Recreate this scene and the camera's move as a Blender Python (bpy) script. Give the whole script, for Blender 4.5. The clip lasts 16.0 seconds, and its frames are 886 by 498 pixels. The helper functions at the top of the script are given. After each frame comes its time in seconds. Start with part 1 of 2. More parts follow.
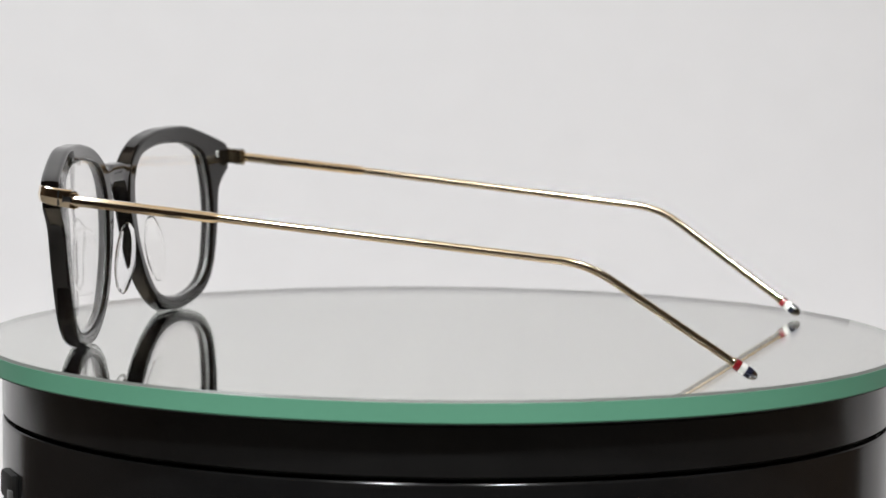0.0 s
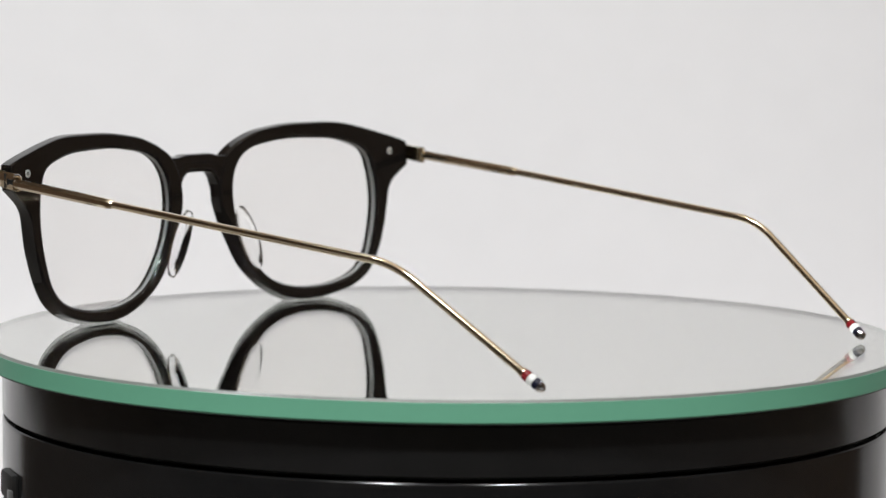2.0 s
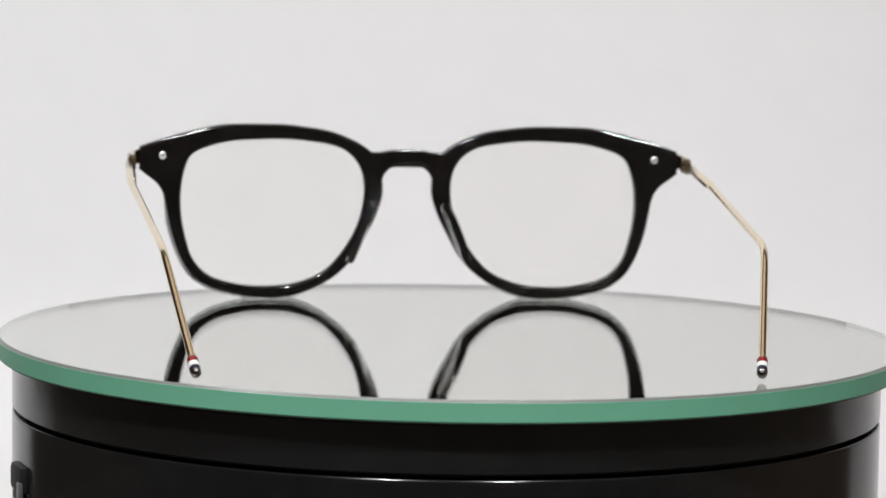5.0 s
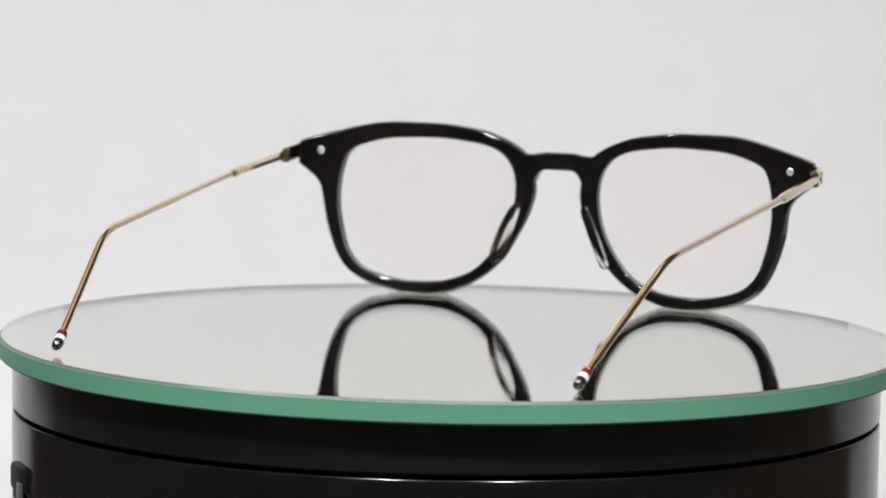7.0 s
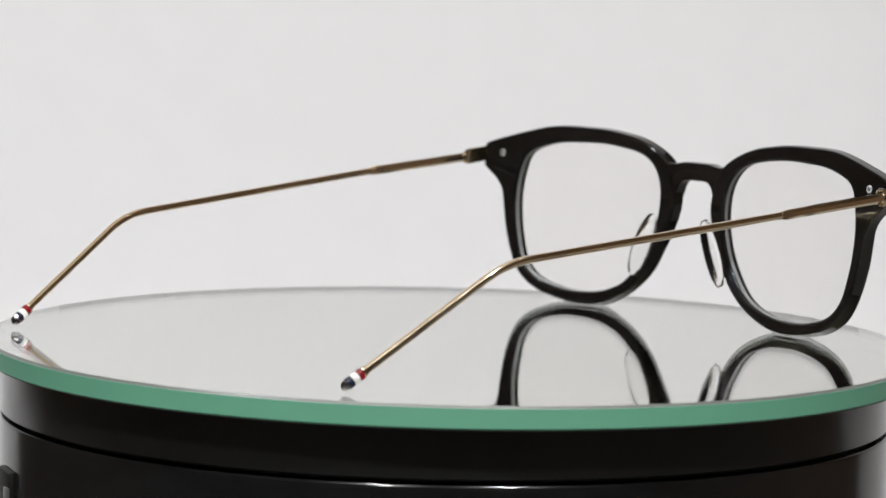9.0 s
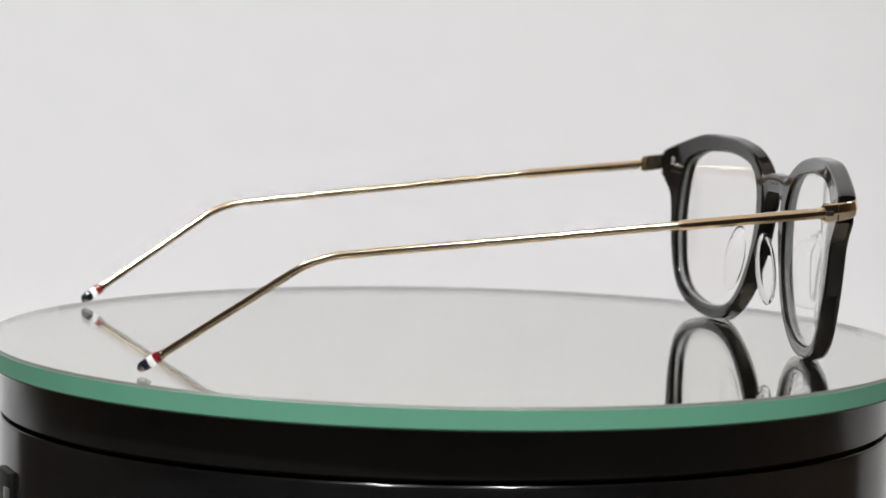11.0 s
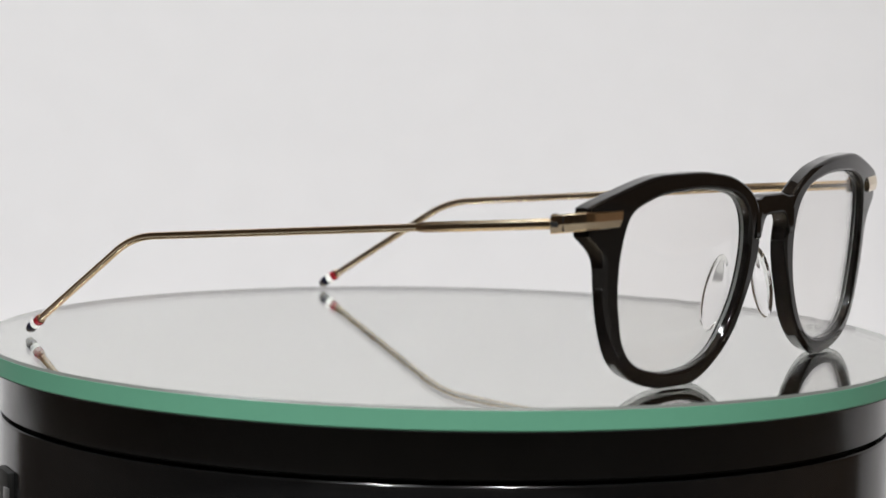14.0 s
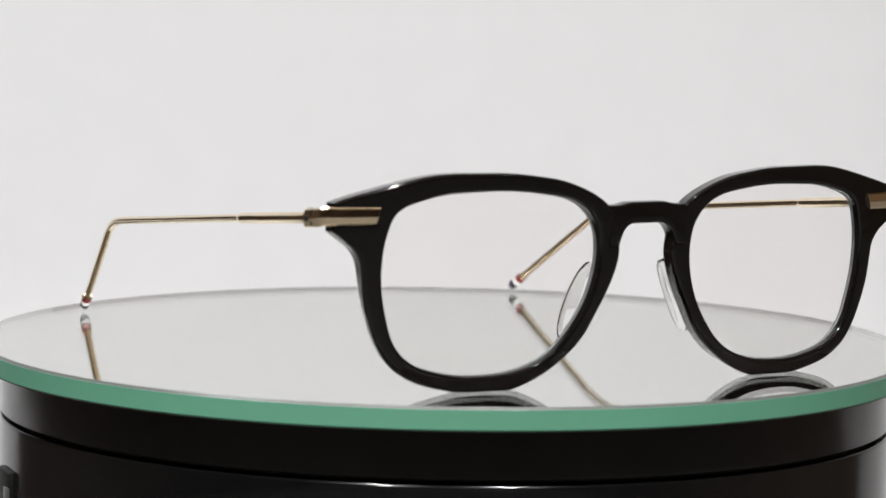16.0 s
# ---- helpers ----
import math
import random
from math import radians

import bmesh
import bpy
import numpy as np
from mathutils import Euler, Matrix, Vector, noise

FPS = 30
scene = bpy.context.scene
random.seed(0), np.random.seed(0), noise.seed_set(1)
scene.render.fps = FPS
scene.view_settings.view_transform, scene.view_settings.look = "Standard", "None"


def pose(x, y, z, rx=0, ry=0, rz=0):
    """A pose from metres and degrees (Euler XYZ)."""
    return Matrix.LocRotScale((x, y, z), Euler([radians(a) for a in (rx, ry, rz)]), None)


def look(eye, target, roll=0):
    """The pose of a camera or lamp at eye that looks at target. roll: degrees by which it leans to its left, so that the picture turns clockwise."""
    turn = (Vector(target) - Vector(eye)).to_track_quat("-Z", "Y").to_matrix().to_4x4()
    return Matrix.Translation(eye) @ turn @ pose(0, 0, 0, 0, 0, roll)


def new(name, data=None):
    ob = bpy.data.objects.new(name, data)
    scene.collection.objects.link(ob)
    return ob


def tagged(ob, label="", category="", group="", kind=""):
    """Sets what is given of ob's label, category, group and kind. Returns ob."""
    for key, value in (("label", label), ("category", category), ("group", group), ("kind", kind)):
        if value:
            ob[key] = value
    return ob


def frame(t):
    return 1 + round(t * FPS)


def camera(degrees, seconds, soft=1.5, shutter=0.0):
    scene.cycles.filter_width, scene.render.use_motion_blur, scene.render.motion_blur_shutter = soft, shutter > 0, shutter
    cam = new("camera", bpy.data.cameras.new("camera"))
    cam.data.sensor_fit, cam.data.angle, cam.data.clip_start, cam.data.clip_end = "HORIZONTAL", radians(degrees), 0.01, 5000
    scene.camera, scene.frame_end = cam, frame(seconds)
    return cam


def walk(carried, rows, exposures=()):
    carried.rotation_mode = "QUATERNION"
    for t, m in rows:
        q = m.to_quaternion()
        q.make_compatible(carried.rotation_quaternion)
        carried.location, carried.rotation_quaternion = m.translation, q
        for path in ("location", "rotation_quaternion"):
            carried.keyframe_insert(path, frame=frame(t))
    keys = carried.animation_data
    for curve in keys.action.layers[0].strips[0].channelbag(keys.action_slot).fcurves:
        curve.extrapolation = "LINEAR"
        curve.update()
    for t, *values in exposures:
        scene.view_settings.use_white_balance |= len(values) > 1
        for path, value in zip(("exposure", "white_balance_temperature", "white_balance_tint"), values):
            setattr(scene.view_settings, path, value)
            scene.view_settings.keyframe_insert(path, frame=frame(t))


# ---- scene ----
cam = camera(16.02, 16.0)
cam.data.dof.use_dof, cam.data.dof.focus_distance, cam.data.dof.aperture_fstop = True, 0.70, 27.0


def stand(x, y, z, yaw, pitch, roll):
    """A camera that looks along +y, turned by yaw, pitch and roll in degrees."""
    return (Matrix.Translation((x, y, z)) @ Matrix.Rotation(radians(yaw), 4, "Z") @ Matrix.Rotation(radians(pitch), 4, "X")
            @ Matrix.Rotation(radians(roll), 4, "Y") @ Matrix.Rotation(radians(90), 4, "X"))


NEAR = stand(0.0, -0.7247, 0.0909, 0.099, -5.568, -0.565)
FAR = stand(-0.0007, -0.7414, 0.0957, 0.052, -5.797, -0.960)
LATE = stand(-0.0004, -0.7233, 0.0904, 0.064, -5.510, -1.205)
walk(cam, [(0, NEAR), (2.8, NEAR), (2.9, FAR), (8.9, FAR), (9.0, LATE), (16, LATE)],
     exposures=[(0, -0.04), (1.5, 0.02), (3.0, 0.02), (9.5, 0.01), (10.2, 0.0), (12.3, -0.07), (13.5, -0.06), (14.5, 0.0), (16, 0.03)])

# ---- light ----
world = bpy.data.worlds.new("room_air")
world.use_nodes = True
world.node_tree.nodes["Background"].inputs["Color"].default_value = (0.5, 0.47, 0.45, 1)
world.node_tree.nodes["Background"].inputs["Strength"].default_value = 0.02
scene.world = world


def area_lamp(name, eye, target, power, width, height, colour, beam=180):
    data = bpy.data.lights.new(name, "AREA")
    data.shape, data.size, data.size_y, data.energy, data.color = "ELLIPSE", width, height, power, colour
    data.spread = radians(beam)
    ob = new(name, data)
    ob.matrix_world = look(eye, target)
    return ob


area_lamp("backdrop_lamp", (-0.70, -0.05, 1.25), (-0.3, 1.0, 0.3), 8.8, 0.10, 0.10, (0.94, 0.985, 1.0))
area_lamp("backdrop_lamp", (0.70, -0.05, 1.25), (0.1, 1.0, 0.3), 0.4, 0.10, 0.10, (0.93, 0.955, 1.0))
# added warm fill overhead, standing in for the glow of a lit ceiling
area_lamp("ceiling_fill", (0, 0.15, 1.6), (0, 0.15, 0), 2.4, 1.5, 1.5, (1.0, 0.88, 0.72))
area_lamp("table_lamp", (-0.30, -0.75, 1.30), (0, 0, 0), 9.8, 0.07, 0.07, (0.97, 0.98, 0.97), 140)
area_lamp("table_lamp", (0.30, -0.75, 1.30), (0, 0, 0), 9.8, 0.07, 0.07, (0.97, 0.98, 0.97), 140)


# ---- materials ----
def material(name):
    mat = bpy.data.materials.new(name)
    mat.use_nodes = True
    return mat, mat.node_tree, mat.node_tree.nodes["Principled BSDF"]


def grained(name, colour, rough, vary=0.15, scale=300.0, bump=0.0, metal=0.0, coat=0.0, rough_vary=0.0):
    """A principled surface with two scales of noise in its colour, roughness and relief."""
    mat, tree, shader = material(name)
    coords = tree.nodes.new("ShaderNodeTexCoord")
    fine, broad = tree.nodes.new("ShaderNodeTexNoise"), tree.nodes.new("ShaderNodeTexNoise")
    fine.inputs["Scale"].default_value, broad.inputs["Scale"].default_value = scale, scale / 14
    fine.inputs["Detail"].default_value = 5
    for n in (fine, broad):
        tree.links.new(coords.outputs["Object"], n.inputs["Vector"])
    both = tree.nodes.new("ShaderNodeMath")
    both.operation = "ADD"
    tree.links.new(fine.outputs["Fac"], both.inputs[0])
    tree.links.new(broad.outputs["Fac"], both.inputs[1])
    ramp = tree.nodes.new("ShaderNodeMapRange")
    ramp.inputs["From Min"].default_value, ramp.inputs["From Max"].default_value = 0.6, 1.4
    ramp.inputs["To Min"].default_value, ramp.inputs["To Max"].default_value = 1 - vary, 1 + vary
    tree.links.new(both.outputs[0], ramp.inputs["Value"])
    tint = tree.nodes.new("ShaderNodeVectorMath")
    tint.operation = "SCALE"
    tint.inputs[0].default_value = colour
    tree.links.new(ramp.outputs[0], tint.inputs["Scale"])
    tree.links.new(tint.outputs[0], shader.inputs["Base Color"])
    shader.inputs["Roughness"].default_value, shader.inputs["Metallic"].default_value = rough, metal
    shader.inputs["Coat Weight"].default_value, shader.inputs["Coat Roughness"].default_value = coat, 0.02
    if rough_vary:
        r = tree.nodes.new("ShaderNodeMapRange")
        r.inputs["From Min"].default_value, r.inputs["From Max"].default_value = 0.6, 1.4
        r.inputs["To Min"].default_value, r.inputs["To Max"].default_value = max(0.0, rough - rough_vary), rough + rough_vary
        tree.links.new(both.outputs[0], r.inputs["Value"])
        tree.links.new(r.outputs[0], shader.inputs["Roughness"])
    if bump:
        b = tree.nodes.new("ShaderNodeBump")
        b.inputs["Strength"].default_value, b.inputs["Distance"].default_value = bump, 0.0004
        tree.links.new(fine.outputs["Fac"], b.inputs["Height"])
        tree.links.new(b.outputs[0], shader.inputs["Normal"])
    return mat


def solid_glass(name, colour, ior, rough=0.0):
    mat, tree, shader = material(name)
    shader.inputs["Base Color"].default_value = (*colour, 1)
    shader.inputs["Transmission Weight"].default_value, shader.inputs["IOR"].default_value = 1.0, ior
    shader.inputs["Roughness"].default_value = rough
    return mat


ACETATE = grained("black_acetate", (0.0055, 0.0048, 0.0045), 0.05, 0.25, 500, rough_vary=0.02)
GOLD = grained("pale_gold_metal", (0.90, 0.76, 0.56), 0.13, 0.05, 900, metal=1.0, rough_vary=0.03)
STEEL = grained("bright_steel", (0.62, 0.62, 0.64), 0.12, 0.08, 1500, metal=1.0, rough_vary=0.04)
SATIN = grained("satin_steel", (0.75, 0.75, 0.76), 0.4, 0.1, 2500, metal=1.0, rough_vary=0.1)
RED = grained("red_enamel", (0.16, 0.006, 0.010), 0.18, 0.12, 1200, coat=0.6)
WHITE = grained("white_enamel", (0.66, 0.66, 0.64), 0.2, 0.05, 1200, coat=0.6)
NAVY = grained("navy_enamel", (0.012, 0.014, 0.03), 0.15, 0.2, 1200, coat=0.6)
LENS = solid_glass("clear_lens", (0.99, 0.982, 0.972), 1.3)
PAD = solid_glass("clear_pad_plastic", (0.985, 0.985, 0.985), 1.22, 0.0)
GLASS = solid_glass("float_glass", (0.998, 1.0, 0.992), 1.45)
SILVER = grained("mirror_silvering", (0.985, 0.998, 0.972), 0.0, 0.005, 60, metal=1.0)
EDGE = grained("ground_green_glass_edge", (0.14, 0.395, 0.265), 0.5, 0.03, 700, bump=0.02, rough_vary=0.05)
CHAMFER = grained("chamfered_green_glass_edge", (0.13, 0.14, 0.13), 0.35, 0.08, 400, rough_vary=0.05)
DRUM = grained("black_gloss_plastic", (0.0085, 0.0085, 0.0088), 0.15, 0.25, 120, bump=0.01, rough_vary=0.04)
LEVER = grained("grey_plastic", (0.16, 0.16, 0.16), 0.35, 0.2, 600)
LEVEL = grained("ground_lens_edge", (0.10, 0.10, 0.10), 0.4, 0.1, 900)
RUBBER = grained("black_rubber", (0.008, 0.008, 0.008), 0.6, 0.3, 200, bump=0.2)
PAPER = grained("white_backdrop_paper", (0.80, 0.789, 0.802), 0.9, 0.02, 40, bump=0.05)
TABLE = grained("dark_table_laminate", (0.22, 0.205, 0.19), 0.35, 0.15, 60, bump=0.05, rough_vary=0.1)
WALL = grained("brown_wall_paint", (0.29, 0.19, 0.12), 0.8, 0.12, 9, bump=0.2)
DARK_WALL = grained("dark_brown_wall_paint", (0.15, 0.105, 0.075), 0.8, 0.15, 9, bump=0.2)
CEILING = grained("ceiling_paint", (0.34, 0.24, 0.16), 0.85, 0.08, 9, bump=0.2)
FLOOR = grained("brown_floor_boards", (0.085, 0.078, 0.070), 0.5, 0.25, 7, bump=0.2)
BACKING = grained("mirror_back_paint", (0.03, 0.03, 0.032), 0.5, 0.15, 150)
INK = grained("faint_grey_print", (0.012, 0.012, 0.012), 0.12, 0.1, 900)


# ---- mesh helpers ----
def part(name, bm, mat, parent=None, label="", smooth=35.0):
    """Links a bmesh as one mesh object, under a thing or a part."""
    bmesh.ops.recalc_face_normals(bm, faces=bm.faces[:])
    limit = radians(smooth)
    for f in bm.faces:
        f.smooth = True
    for e in bm.edges:
        if len(e.link_faces) == 2 and e.calc_face_angle(0.0) > limit:
            e.smooth = False
    mesh = bpy.data.meshes.new(name)
    bm.to_mesh(mesh)
    bm.free()
    mesh.materials.append(mat)
    ob = new(name, mesh)
    ob.parent = parent
    return tagged(ob, label=label)


def rings(bm, loops, closed_path=False, caps=True):
    """Skins a row of closed rings of points."""
    made = [[bm.verts.new(p) for p in ring] for ring in loops]
    n = len(made[0])
    last = len(made) if closed_path else len(made) - 1
    for i in range(last):
        a, b = made[i], made[(i + 1) % len(made)]
        for j in range(n):
            bm.faces.new((a[j], a[(j + 1) % n], b[(j + 1) % n], b[j]))
    if caps and not closed_path:
        bm.faces.new(made[0])
        bm.faces.new(made[-1])


def tube(bm, path, radii, sides=16, squash=1.0):
    """A round rod along a path, with a radius at each point; squash narrows it sideways."""
    path = [Vector(p) for p in path]
    loops = []
    for i, p in enumerate(path):
        way = (path[min(i + 1, len(path) - 1)] - path[max(i - 1, 0)]).normalized()
        side = way.cross(Vector((0, 0, 1)))
        side = side.normalized() if side.length > 1e-4 else Vector((1, 0, 0))
        up = side.cross(way).normalized()
        loops.append([p + radii[i] * (squash * math.cos(a) * side + math.sin(a) * up)
                      for a in (2 * math.pi * (k + 0.5) / sides for k in range(sides))])
    rings(bm, loops)


def lathe(bm, profile, centre=(0, 0, 0), sides=128, caps=True):
    """Turns a profile of (radius, z) round the upright axis."""
    loops = [[(centre[0] + r * math.cos(a), centre[1] + r * math.sin(a), centre[2] + z)
              for a in (2 * math.pi * k / sides for k in range(sides))] for r, z in profile]
    rings(bm, loops, caps=caps)


def box(bm, x0, y0, z0, x1, y1, z1, bevel=0.0):
    made = bmesh.ops.create_cube(bm, size=1)["verts"]
    for v in made:
        v.co = Vector((x0 + (v.co.x + 0.5) * (x1 - x0), y0 + (v.co.y + 0.5) * (y1 - y0), z0 + (v.co.z + 0.5) * (z1 - z0)))
    if bevel:
        edges = list({e for v in made for e in v.link_edges})
        bmesh.ops.bevel(bm, geom=edges, offset=bevel, segments=2, affect="EDGES", profile=0.6)


def simple(name, mat, label, category, kind, *boxes, bevel=0.0):
    bm = bmesh.new()
    for b in boxes:
        box(bm, *b, bevel=bevel)
    return tagged(part(name, bm, mat, label=label), category=category, kind=kind)


# ---- the room ----
TABLE_TOP = -0.20
ROOM = (-1.9, -2.4, -0.94, 1.9, 1.75, 1.65)
x0, y0, z0, x1, y1, z1 = ROOM
simple("floor", FLOOR, "brown boarded floor of the room", "floor", "structure", (x0, y0, z0 - 0.1, x1, y1, z0))
simple("ceiling", CEILING, "plain light brown ceiling of the room", "ceiling", "structure", (x0, y0, z1, x1, y1, z1 + 0.1))
simple("wall_north", WALL, "plain brown wall behind the paper backdrop", "wall", "structure", (x0, y1, z0, x1, y1 + 0.1, z1))
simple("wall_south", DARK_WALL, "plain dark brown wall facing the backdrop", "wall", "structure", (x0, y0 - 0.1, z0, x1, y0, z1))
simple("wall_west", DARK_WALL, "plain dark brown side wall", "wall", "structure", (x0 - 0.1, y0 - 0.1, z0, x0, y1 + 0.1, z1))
simple("wall_east", WALL, "plain brown side wall", "wall", "structure", (x1, y0 - 0.1, z0, x1 + 0.1, y1 + 0.1, z1))


def make_table():
    table = tagged(new("table"), "dark grey laminate table under the display stand", "table")
    table.location = (0, 0.35, z0)
    top = TABLE_TOP - z0
    bm = bmesh.new()
    box(bm, -1.2, -1.65, top - 0.03, 1.4, 0.72, top, 0.003)
    part("tabletop", bm, TABLE, table)
    for sx in (-1.13, 1.33):
        for sy in (-1.58, 0.65):
            bm = bmesh.new()
            box(bm, sx - 0.025, sy - 0.025, 0, sx + 0.025, sy + 0.025, top - 0.03, 0.003)
            part("leg", bm, RUBBER, table)


def make_backdrop():
    """White paper that stands behind the stand and sweeps forward onto the table."""
    path = [(1.0, 1.25), (1.0, TABLE_TOP + 0.104)]
    for k in range(1, 13):
        a = math.pi / 2 * k / 12
        path.append((1.0 - 0.1 * (1 - math.cos(a)), TABLE_TOP + 0.004 + 0.1 * (1 - math.sin(a))))
    path.append((0.55, TABLE_TOP + 0.004))
    bm = bmesh.new()
    thick = 0.002
    loops = []
    for x in (-1.04, 1.36):
        loops.append([(x, y, z) for y, z in path] + [(x, y + thick, z - thick * 0.5) for y, z in reversed(path)])
    rings(bm, loops)
    return tagged(part("backdrop", bm, PAPER, label="seamless white paper backdrop curving onto the table"), category="backdrop", kind="structure")


make_table()
make_backdrop()


# ---- the display stand ----
DISC_R, DISC_T = 0.1068, 0.0048
DRUM_R, GROOVE_Z = 0.1023, -0.0166


def make_drum():
    drum = tagged(new("display_drum"), "glossy black plastic turntable drum standing on the table", "display stand")
    drum.location = (0, 0, TABLE_TOP)
    top, groove = -DISC_T - TABLE_TOP - 0.0005, GROOVE_Z - TABLE_TOP
    bm = bmesh.new()
    lathe(bm, [(0.02, top), (DRUM_R - 0.0003, top), (DRUM_R, top - 0.0003), (DRUM_R, groove + 0.0009),
               (DRUM_R - 0.0004, groove + 0.0005), (DRUM_R - 0.004, groove + 0.0005)], sides=192)
    part("rotating_collar", bm, DRUM, drum)
    bm = bmesh.new()
    lathe(bm, [(DRUM_R - 0.004, groove + 0.0002), (DRUM_R - 0.004, groove - 0.0005), (DRUM_R - 0.0003, groove - 0.0005), (DRUM_R - 0.0001, groove - 0.0007), (DRUM_R, groove - 0.0011),
               (DRUM_R, 0.008), (DRUM_R + 0.001, 0.006), (DRUM_R + 0.001, 0.001), (DRUM_R, 0.0)], sides=192)
    part("body", bm, DRUM, drum)
    bm = bmesh.new()
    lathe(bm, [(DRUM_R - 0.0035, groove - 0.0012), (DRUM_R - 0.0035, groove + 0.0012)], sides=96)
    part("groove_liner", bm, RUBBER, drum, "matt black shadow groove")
    # latch on the side of the body: a dark housing with a paler lever
    a = radians(180 + 20)
    place = Matrix.Translation((DRUM_R * math.cos(a), DRUM_R * math.sin(a), groove - 0.0128)) @ Matrix.Rotation(a - math.pi / 2, 4, "Z")
    bm = bmesh.new()
    box(bm, -0.0050, -0.0010, -0.0036, 0.0062, 0.0016, 0.0026, 0.0012)
    box(bm, -0.0030, -0.0010, -0.0062, 0.0062, 0.0009, -0.0036, 0.0007)
    latch = part("latch", bm, RUBBER, drum, "small matt black latch housing")
    latch.matrix_local = place
    bm = bmesh.new()
    box(bm, -0.0050, 0.0008, -0.0052, -0.0022, 0.0019, -0.0008, 0.0006)
    part("lever", bm, LEVER, latch, "worn grey plastic lever")
    return drum


def make_disc():
    disc = tagged(new("mirror_disc"), "round back-silvered mirror glass with a green ground edge", "mirror")
    disc.location = (0, 0, 0)
    c, t = (0.0009, 0.0010, 0), DISC_T
    bm = bmesh.new()
    lathe(bm, [(DISC_R - 0.0006, 0), (DISC_R - 0.0006, -t + 0.0002)], c, 256)
    part("glass_pane", bm, GLASS, disc, "clear polished glass").visible_shadow = False
    bm = bmesh.new()
    lathe(bm, [(DISC_R - 0.0007, -t + 0.0004), (DISC_R - 0.0007, -t)], c, 256)
    part("silvering", bm, SILVER, disc, "bright mirror backing")
    bm = bmesh.new()
    lathe(bm, [(DISC_R - 0.0009, -t - 0.0001), (DISC_R - 0.0009, -t - 0.0004)], c, 192)
    part("backing_paint", bm, BACKING, disc, "dark grey paint under the silvering")
    bm = bmesh.new()
    lathe(bm, [(DISC_R - 0.0004, -0.0004), (DISC_R, -0.0006), (DISC_R, -t + 0.0003), (DISC_R - 0.0003, -t), (DISC_R - 0.0005, -t),
               (DISC_R - 0.0005, -0.0004)], c, 256, caps=False)
    part("ground_edge", bm, EDGE, disc, "satin green ground glass edge")
    # added mirror strip: stands in for the reflection inside the glass at its rim
    bm = bmesh.new()
    lathe(bm, [(DISC_R - 0.00055, -0.0002), (DISC_R - 0.00055, -t + 0.0001), (DISC_R - 0.00052, -t + 0.0001), (DISC_R - 0.00052, -0.0002)], c, 256, caps=False)
    part("edge_reflector", bm, SILVER, disc, "added mirror strip for the reflection inside the glass edge")
    bm = bmesh.new()
    lathe(bm, [(DISC_R - 0.0006, 0.00004), (DISC_R - 0.00005, -0.00055), (DISC_R - 0.0005, -0.0006), (DISC_R - 0.00061, -0.0003)], c, 256, caps=False)
    part("chamfer", bm, CHAMFER, disc, "thin polished chamfer")
    return disc


# ---- the spectacles ----
# millimetres in the plan of the front: x across, z up from the mirror; y ahead, from the rivets
LENS_C = (35.3, 22.1)
EYE = [(-166, 22.4), (-150, 21.3), (-131, 20.7), (-111, 19.7), (-87, 19.4), (-63, 21.0), (-42, 23.7), (-29, 24.3), (-16, 23.9), (-1, 24.2),
       (12, 24.9), (24, 25.8), (35, 26.4), (48, 23.8), (63, 21.3), (78, 19.7), (98, 19.6), (119, 21.4), (141, 25.5), (153, 26.2), (164, 25.4), (177, 24.0)]
RIM = [(26.2, 38.55), (37, 32.6), (52, 27.8), (79, 23.2), (108, 23.4), (130, 26.6), (143, 29.2), (151, 30.6), (161, 30.1), (170, 29.4),
       (178, 27.8), (194, 25.2), (209, 24.3), (223, 23.4), (240, 22.5), (258, 22.15), (270, 22.1), (279, 22.2), (296, 23.3), (310, 25.1), (323, 26.4),
       (334, 26.5), (346, 26.6), (360, 27.4), (370, 28.9), (374.8, 31.5), (378, 36.4)]
FRONT_T = 4.1
TILT = 0.07


def hermite(knots, a):
    """A smooth curve through knots of (angle, radius)."""
    for i in range(len(knots) - 1):
        (a0, r0), (a1, r1) = knots[i], knots[i + 1]
        if a0 <= a <= a1:
            def slope(j):
                lo, hi = knots[max(j - 1, 0)], knots[min(j + 1, len(knots) - 1)]
                return (hi[1] - lo[1]) / (hi[0] - lo[0])
            w, u = a1 - a0, (a - a0) / (a1 - a0)
            return ((2 * u ** 3 - 3 * u * u + 1) * r0 + (u ** 3 - 2 * u * u + u) * w * slope(i)
                    + (3 * u * u - 2 * u ** 3) * r1 + (u ** 3 - u * u) * w * slope(i + 1))
    return knots[-1][1]


def eased(f, a, width, n=4):
    """A curve's mean over a small fan of angles, which takes out ripples."""
    w = [math.exp(-0.5 * (2.0 * k / n) ** 2) for k in range(-n, n + 1)]
    return sum(q * f(a + width * k / n) for q, k in zip(w, range(-n, n + 1))) / sum(w)


EYE_RING = [(a - 360, r) for a, r in EYE[-3:]] + EYE + [(a + 360, r) for a, r in EYE[:3]]


def eye_raw(a):
    return hermite(EYE_RING, (a + 166) % 360 - 166) - 0.4


def eye_radius(a):
    return eased(eye_raw, a, 4.5)


def rim_radius(a):
    b = (a - 18) % 360 + 18
    if b < 26.2:
        return 34.6 / math.cos(radians(b))
    free = max(0.0, min(6.0, b - 27, 371 - b))
    return eased(lambda q: hermite(RIM, q), b, free) if free else hermite(RIM, b)


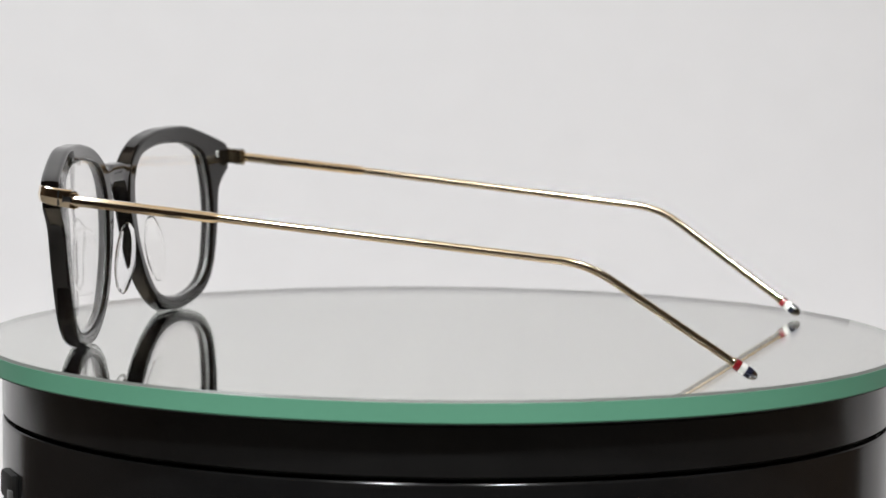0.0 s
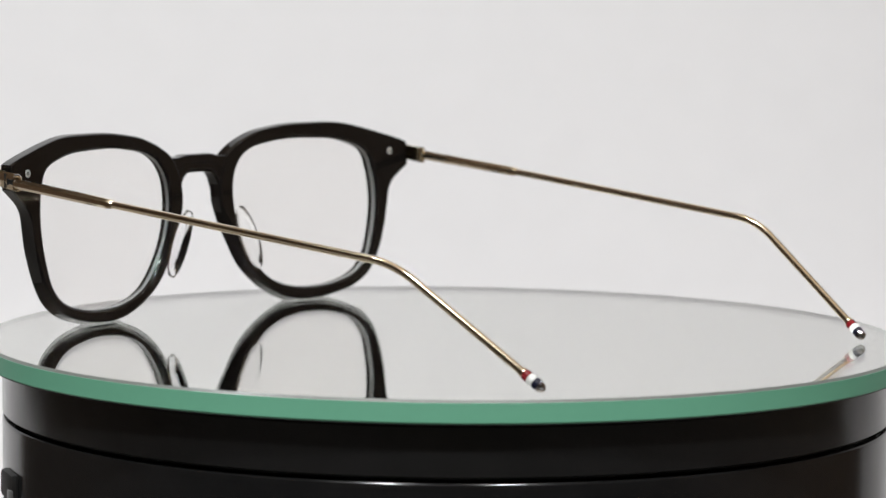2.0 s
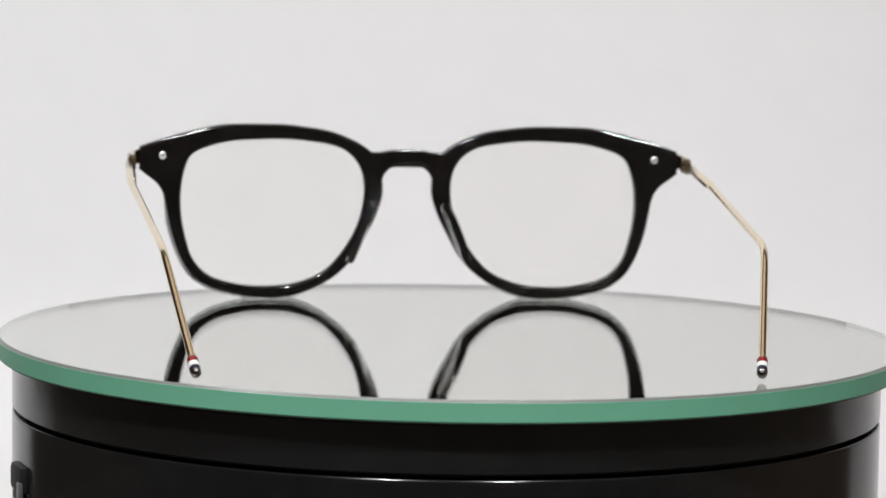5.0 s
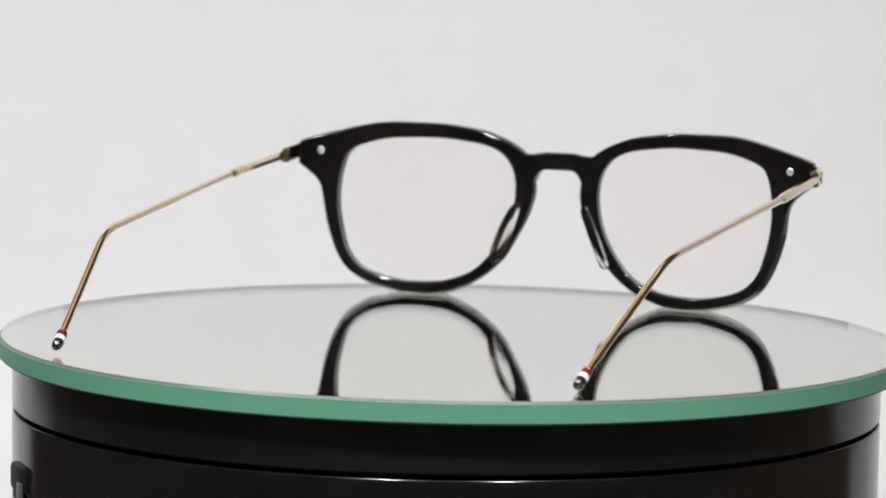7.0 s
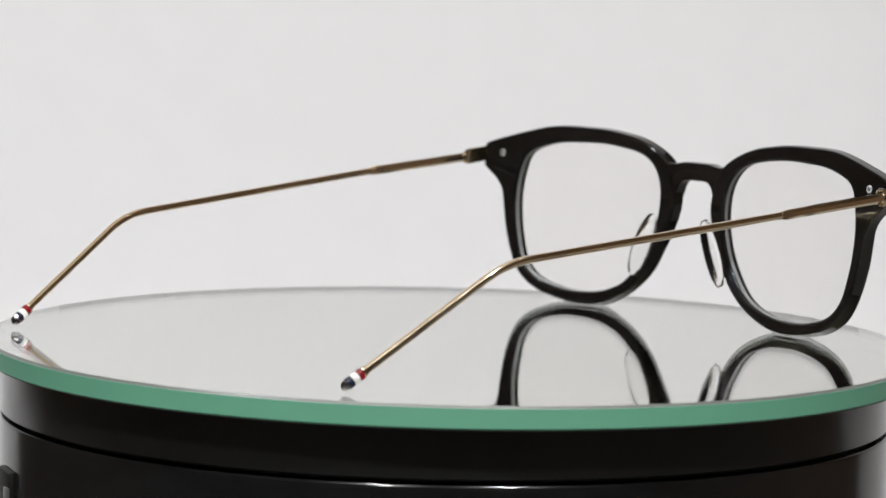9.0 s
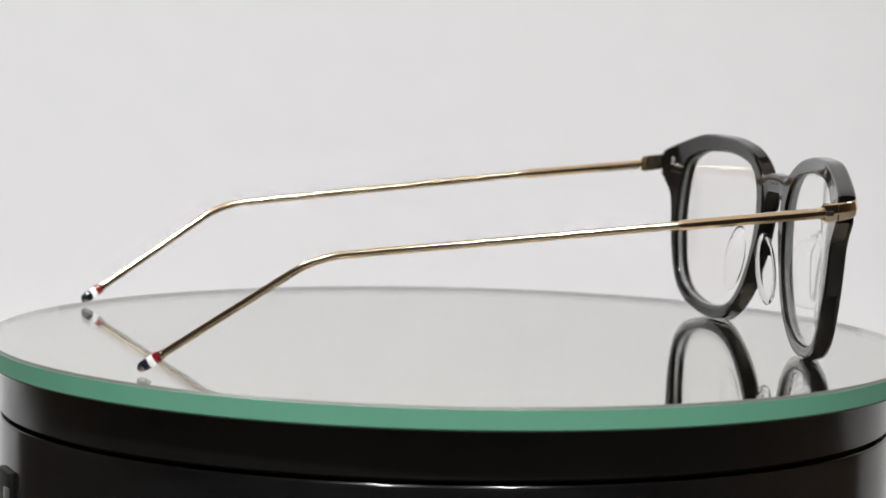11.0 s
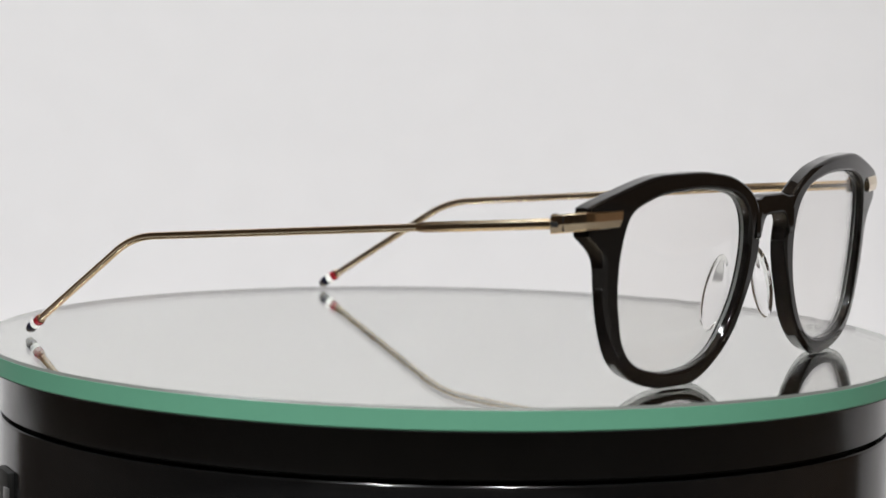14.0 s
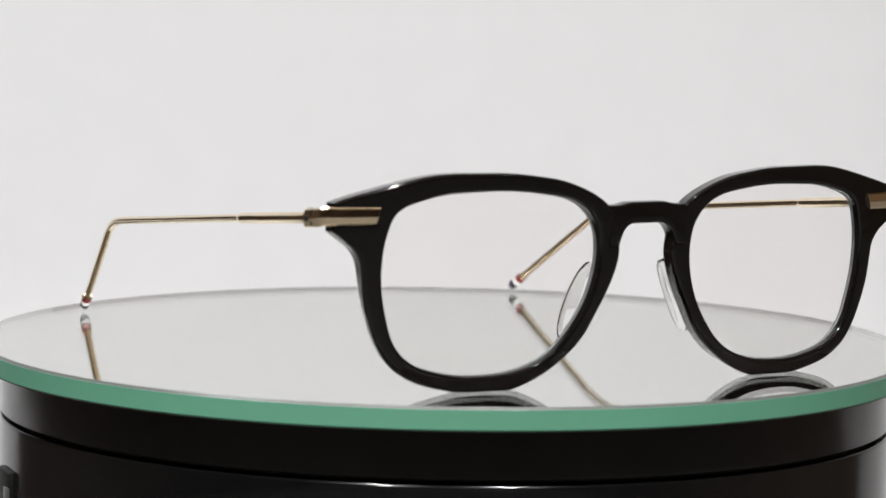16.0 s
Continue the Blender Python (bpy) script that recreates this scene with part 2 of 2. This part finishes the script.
def back_y(x):
    """The gentle wrap of the front: its rear face."""
    return 6.5 - 1.6e-3 * x * x


def on_front(side, x, y, z):
    """From millimetres in the front's plan to metres; y counts from the wrapped rear face."""
    return (side * x / 1000, (back_y(x) + y + TILT * (z - 36.9)) / 1000, z / 1000)


def fillet(u, v, r, start, stop, steps=5):
    """A quarter round of radius r about (u, v)."""
    turns = [radians(start + (stop - start) * k / steps) for k in range(steps + 1)]
    return [(u + r * math.cos(a), v + r * math.sin(a)) for a in turns]


def rim_mesh(bm, side):
    angles = sorted([k * 1.5 for k in range(240)] + [18.0, 18.25, 26.2, 25.9])
    T = FRONT_T
    loops = []
    for a in angles:
        ri, ro = eye_radius(a), rim_radius(a)
        w, b = ro - ri, 0.95
        flare = 0.65 * max(0.0, min(1.0, ((a - 225) % 360) / 30, (145 - (a - 225) % 360) / 15))
        wf = w + flare
        section = ([(0, 0.83), (0, T - 0.88)] + fillet(0.8, T - 0.8, 0.8, 180, 90) + [(0.88, T), (wf - b - 0.08, T)]
                   + fillet(wf - b, T - b, b, 90, 0) + [(wf - 0.02, T - b - 0.08), (w + 0.01, 0.93)]
                   + fillet(w - 0.85, 0.85, 0.85, 0, -90) + [(w - 0.93, 0), (0.83, 0)] + fillet(0.75, 0.75, 0.75, -90, -180))
        ca, sa = math.cos(radians(a)), math.sin(radians(a))
        ring = []
        for u, v in section:
            r = ri + u
            ring.append(on_front(side, LENS_C[0] + r * ca, v, LENS_C[1] + r * sa))
        loops.append(ring)
    rings(bm, loops, closed_path=True)


def bridge_mesh(bm):
    loops = []
    n = 36
    for k in range(n + 1):
        x = -9.2 + 18.4 * k / n
        d = abs(x)
        e = max(0.0, min(1.0, (d - 3.5) / 4.0))
        top = 38.4 - 0.6 * e * e * (3 - 2 * e)
        low = 33.9 if d < 3.2 else 33.9 - 5.8 * (1 - math.sqrt(max(0.0, 1 - ((min(d, 6.9) - 3.2) / 3.75) ** 2)))
        y0, y1, b = 0.12, FRONT_T - 0.15, 0.7
        section = (fillet(y1 - b, low + b, b, -90, 0) + fillet(y1 - b, top - b, b, 0, 90)
                   + fillet(y0 + b, top - b, b, 90, 180) + fillet(y0 + b, low + b, b, 180, 270))
        loops.append([(x / 1000, (back_y(x) + y) / 1000, z / 1000) for y, z in section])
    rings(bm, loops)


def lens_mesh(bm, side):
    """A thin meniscus lens that sits in the rim's groove."""
    n, circles = 72, 6
    faces = []
    for y in (2.35, 0.75):
        sheet = [[bm.verts.new(on_front(side, *(LENS_C[0], y + 0.55, LENS_C[1])))]]
        for c in range(1, circles + 1):
            f = c / circles
            row = []
            for k in range(n):
                a = 360 * k / n
                r = (eye_radius(a) + 0.35) * f
                row.append(bm.verts.new(on_front(side, LENS_C[0] + r * math.cos(radians(a)), y + 0.55 * (1 - f * f), LENS_C[1] + r * math.sin(radians(a)))))
            sheet.append(row)
        for k in range(n):
            bm.faces.new((sheet[0][0], sheet[1][k], sheet[1][(k + 1) % n]))
            for c in range(1, circles):
                bm.faces.new((sheet[c][k], sheet[c][(k + 1) % n], sheet[c + 1][(k + 1) % n], sheet[c + 1][k]))
        faces.append(sheet[-1])
    for k in range(n):
        bm.faces.new((faces[0][k], faces[0][(k + 1) % n], faces[1][(k + 1) % n], faces[1][k]))


def edge_mesh(bm, side):
    """The ground edge of the lens, where it meets the rim."""
    loops = []
    for k in range(120):
        a = 3.0 * k
        r = eye_radius(a)
        ca, sa = math.cos(radians(a)), math.sin(radians(a))
        loops.append([on_front(side, LENS_C[0] + (r + d) * ca, y, LENS_C[1] + (r + d) * sa)
                      for d, y in ((-0.10, 0.85), (0.2, 0.80), (0.2, 2.30), (-0.10, 2.25))])
    rings(bm, loops, closed_path=True)


def pad_mesh(bm, side):
    """An oval clear nose pad, moulded to the rim and standing back from it."""
    foot, head = Vector((15.2, 3.2, 9.2)), Vector((8.6, 3.6, 25.0))
    along = (head - foot) / 2
    mid = (head + foot) / 2
    back = Vector((0.9, -4.7, 0.5))
    out = along.cross(back).normalized() * 1.05
    n = 32
    loops = []
    for f, s in ((-1.0, 0.90), (-0.55, 1.0), (0.55, 1.0), (1.0, 0.90)):
        ring = []
        for k in range(n):
            a = 2 * math.pi * k / n
            p = mid + along * (math.cos(a) * s) + back * (0.42 + 0.5 * math.sin(a) * s) + out * f
            ring.append((side * p.x / 1000, p.y / 1000, p.z / 1000))
        loops.append(ring)
    rings(bm, loops)


def inlay_mesh(bm, side):
    """The gold end plate: let into the front and wrapped round the corner to the hinge."""
    plan = [(60.9, 0.4), (63.5, 0.42), (66.5, 0.42), (69.0, 0.38)]
    path = [Vector((x, back_y(x) + FRONT_T + o - 0.5, 36.55 - 0.01 * i)) for i, (x, o) in enumerate(plan)]
    path += [Vector(p) for p in ((70.6, 1.95, 36.5), (71.5, 0.9, 36.35), (71.9, -0.6, 36.1), (72.0, -2.6, 35.85), (72.0, -4.9, 35.6))]
    loops = []
    for i, p in enumerate(path):
        way = (path[min(i + 1, len(path) - 1)] - path[max(i - 1, 0)]).normalized()
        out = Vector((-way.y, way.x, 0)).normalized()
        if i == 0:
            lean = 0.6
        else:
            lean = 0.0
        h = 1.70 + 0.03 * i
        ring = []
        for o, z, l in ((-0.8, -h, -1), (0.25, -h, -1), (0.5, -h + 0.25, -0.8), (0.78, -0.15, 0), (0.5, h - 0.25, 0.8), (0.25, h, 1), (-0.8, h, 1)):
            q = p + out * o + Vector((0, 0, z)) - way * lean * l
            ring.append((side * q.x / 1000, q.y / 1000, q.z / 1000))
        loops.append(ring)
    rings(bm, loops)


def temple_path(sleeve_end, bend, tip):
    """Straight from the sleeve to the bend, a small arc, then straight down to the tip."""
    a, b, c = Vector(sleeve_end), Vector(bend), Vector(tip)
    d1, d2 = (b - a).normalized(), (c - b).normalized()
    b = b + (d1 - d2).normalized() * 0.0003
    d1, d2 = (b - a).normalized(), (c - b).normalized()
    reach = 0.0062
    arc = []
    for k in range(13):
        u = k / 12
        arc.append((1 - u) ** 2 * (b - d1 * reach) + 2 * u * (1 - u) * b + u * u * (b + d2 * reach))
    return arc, c, d2


def make_temple(parent, side, joint, sleeve_end, bend, tip):
    arc, c, d2 = temple_path(sleeve_end, bend, tip)
    a = Vector(joint)
    d1 = (Vector(sleeve_end) - a).normalized()
    end = c - d2 * 0.0040
    length = (Vector(sleeve_end) - a).length
    bm = bmesh.new()
    tube(bm, [a + d1 * (length - 0.002), a + d1 * length, (a + d1 * length).lerp(arc[0], 0.5)] + arc + [end], [0.00087] * 17, 16)
    temple = part("temple", bm, GOLD, parent, "slender pale gold metal temple")
    bm = bmesh.new()
    tube(bm, [a + d1 * k for k in (-0.0004, 0.0003, length - 0.0025, length - 0.0012, length)], [0.0010, 0.00120, 0.00118, 0.00108, 0.00084], 8)
    part("sleeve", bm, GOLD, temple, "thicker faceted gold sleeve")
    for name, mat, s0, s1, r, words in (("tip_collar", GOLD, -0.0046, -0.0038, 0.00108, ""), ("red_band", RED, -0.0038, -0.0025, 0.00124, "red enamel band"),
                                        ("white_band", WHITE, -0.0025, -0.0011, 0.00124, "white enamel band"),
                                        ("navy_band", NAVY, -0.0011, 0.0002, 0.00124, "dark navy enamel band")):
        bm = bmesh.new()
        tube(bm, [c + d2 * s for s in (s0, s0 + 0.0001, s1 - 0.0001, s1)], [r * 0.94, r, r, r * 0.94], 20)
        part(name, bm, mat, temple, words)
    bm = bmesh.new()
    tube(bm, [c + d2 * (0.0002 + 0.00155 * math.sin(u)) for u in (0, 0.3, 0.6, 0.9, 1.2, 1.45)],
         [0.00121 * math.cos(u) + 0.00001 for u in (0, 0.3, 0.6, 0.9, 1.2, 1.45)], 20)
    part("tip_cap", bm, STEEL, temple, "domed polished steel end cap")
    # hinge: knuckles round an upright screw
    j = Vector(joint) + Vector((-side * 0.0006, 0.0006, 0))
    for z0, z1, r in ((-0.0017, -0.0006, 0.00105), (-0.0005, 0.0006, 0.00100), (0.0007, 0.0017, 0.00105)):
        bm = bmesh.new()
        lathe(bm, [(r * 0.8, z0), (r, z0 + 0.00015), (r, z1 - 0.00015), (r * 0.8, z1)], j, 18)
        part("hinge_knuckle", bm, GOLD, temple)
    bm = bmesh.new()
    box(bm, side * 0.0720, -0.0048, 0.0351, side * 0.07290, -0.0030, 0.0362, 0.0002)
    box(bm, side * 0.0715, -0.0021, 0.0343, side * 0.07270, -0.0018, 0.0374, 0.0001)
    part("hinge_slot", bm, RUBBER, temple, "dark slot and seam of the hinge")
    bm = bmesh.new()
    lathe(bm, [(0.0007, 0.0017), (0.0007, 0.0020), (0.0005, 0.0021)], j, 14)
    part("hinge_screw", bm, STEEL, temple)
    return temple


def make_glasses():
    glasses = tagged(new("eyeglasses"), "black acetate eyeglasses with slim gold temples, open on the mirror", "eyeglasses")
    bm = bmesh.new()
    for side in (-1, 1):
        rim_mesh(bm, side)
    bridge_mesh(bm)
    front = part("front_frame", bm, ACETATE, glasses, "glossy black acetate front", 28)
    for side in (-1, 1):
        bm = bmesh.new()
        lens_mesh(bm, side)
        lens = part("lens", bm, LENS, glasses, "clear demo lens")
        lens.visible_shadow = False
        bm = bmesh.new()
        edge_mesh(bm, side)
        part("lens_edge", bm, LEVEL, lens, "pale ground edge of the lens")
        bm = bmesh.new()
        pad_mesh(bm, side)
        part("nose_pad", bm, PAD, front, "clear moulded nose pad").visible_shadow = False
        bm = bmesh.new()
        inlay_mesh(bm, side)
        part("end_plate", bm, GOLD, front, "faceted gold end plate", 12)
        # rivet at the back of the corner
        bm = bmesh.new()
        lathe(bm, [(0.00095, -0.0004), (0.00095, 0.00012), (0.00075, 0.00025), (0.0003, 0.00018)], sides=20)
        rivet = part("rivet", bm, SATIN, front, "bright steel rivet head")
        rivet.matrix_local = Matrix.Translation((side * 0.064, back_y(64) / 1000, 0.0369)) @ Matrix.Rotation(radians(90), 4, "X")
        bm = bmesh.new()
        for k in range(3):
            box(bm, -0.00055, -0.00005, 0.0001, 0.00055, 0.00005, 0.00027)
            bmesh.ops.rotate(bm, verts=bm.verts[-8:], cent=(0, 0, 0), matrix=Matrix.Rotation(radians(60 * k), 3, "Z"))
        part("rivet_slot", bm, RUBBER, rivet, "dark star-shaped slot")
    for k in range(5):
        bm = bmesh.new()
        x = -2.6 + 1.3 * k
        box(bm, (x - 0.4) / 1000, (back_y(x) + 0.02) / 1000, 0.0360, (x + 0.4) / 1000, (back_y(x) + 0.2) / 1000, 0.0365)
        part("print_bar", bm, INK, front, "faint grey printed mark")
    make_temple(glasses, 1, (0.0719, -0.0050, 0.0357), (0.0713, -0.0372, 0.0328), (0.0668, -0.1130, 0.0252), (0.0587, -0.1477, 0.0019))
    make_temple(glasses, -1, (-0.0725, -0.0058, 0.0353), (-0.0730, -0.0376, 0.0324), (-0.0688, -0.1149, 0.0243), (-0.0633, -0.1486, 0.0021))
    return glasses


drum = make_drum()
disc = make_disc()
glasses = make_glasses()

# turn of the table in degrees, steady
TURN = [(0, 79.14), (1, 64.9), (2.5, 43.4), (4, 22.0), (6.5, -13.8), (8, -35.3), (10, -64.0), (12.5, -99.8), (14, -121.3), (16, -150.2)]


def motions():
    """The glass disc turns, and the spectacles ride on it."""
    lean = pose(0, 0, 0, -0.081, 0.164, 0)
    walk(disc, [(t, pose(0, 0, 0, 0, 0, a) @ lean) for t, a in TURN])
    walk(glasses, [(t, pose(0, 0, 0, 0, 0, a) @ lean @ Matrix.Translation((-0.0005, 0.0724, 0.00005))) for t, a in TURN])


motions()
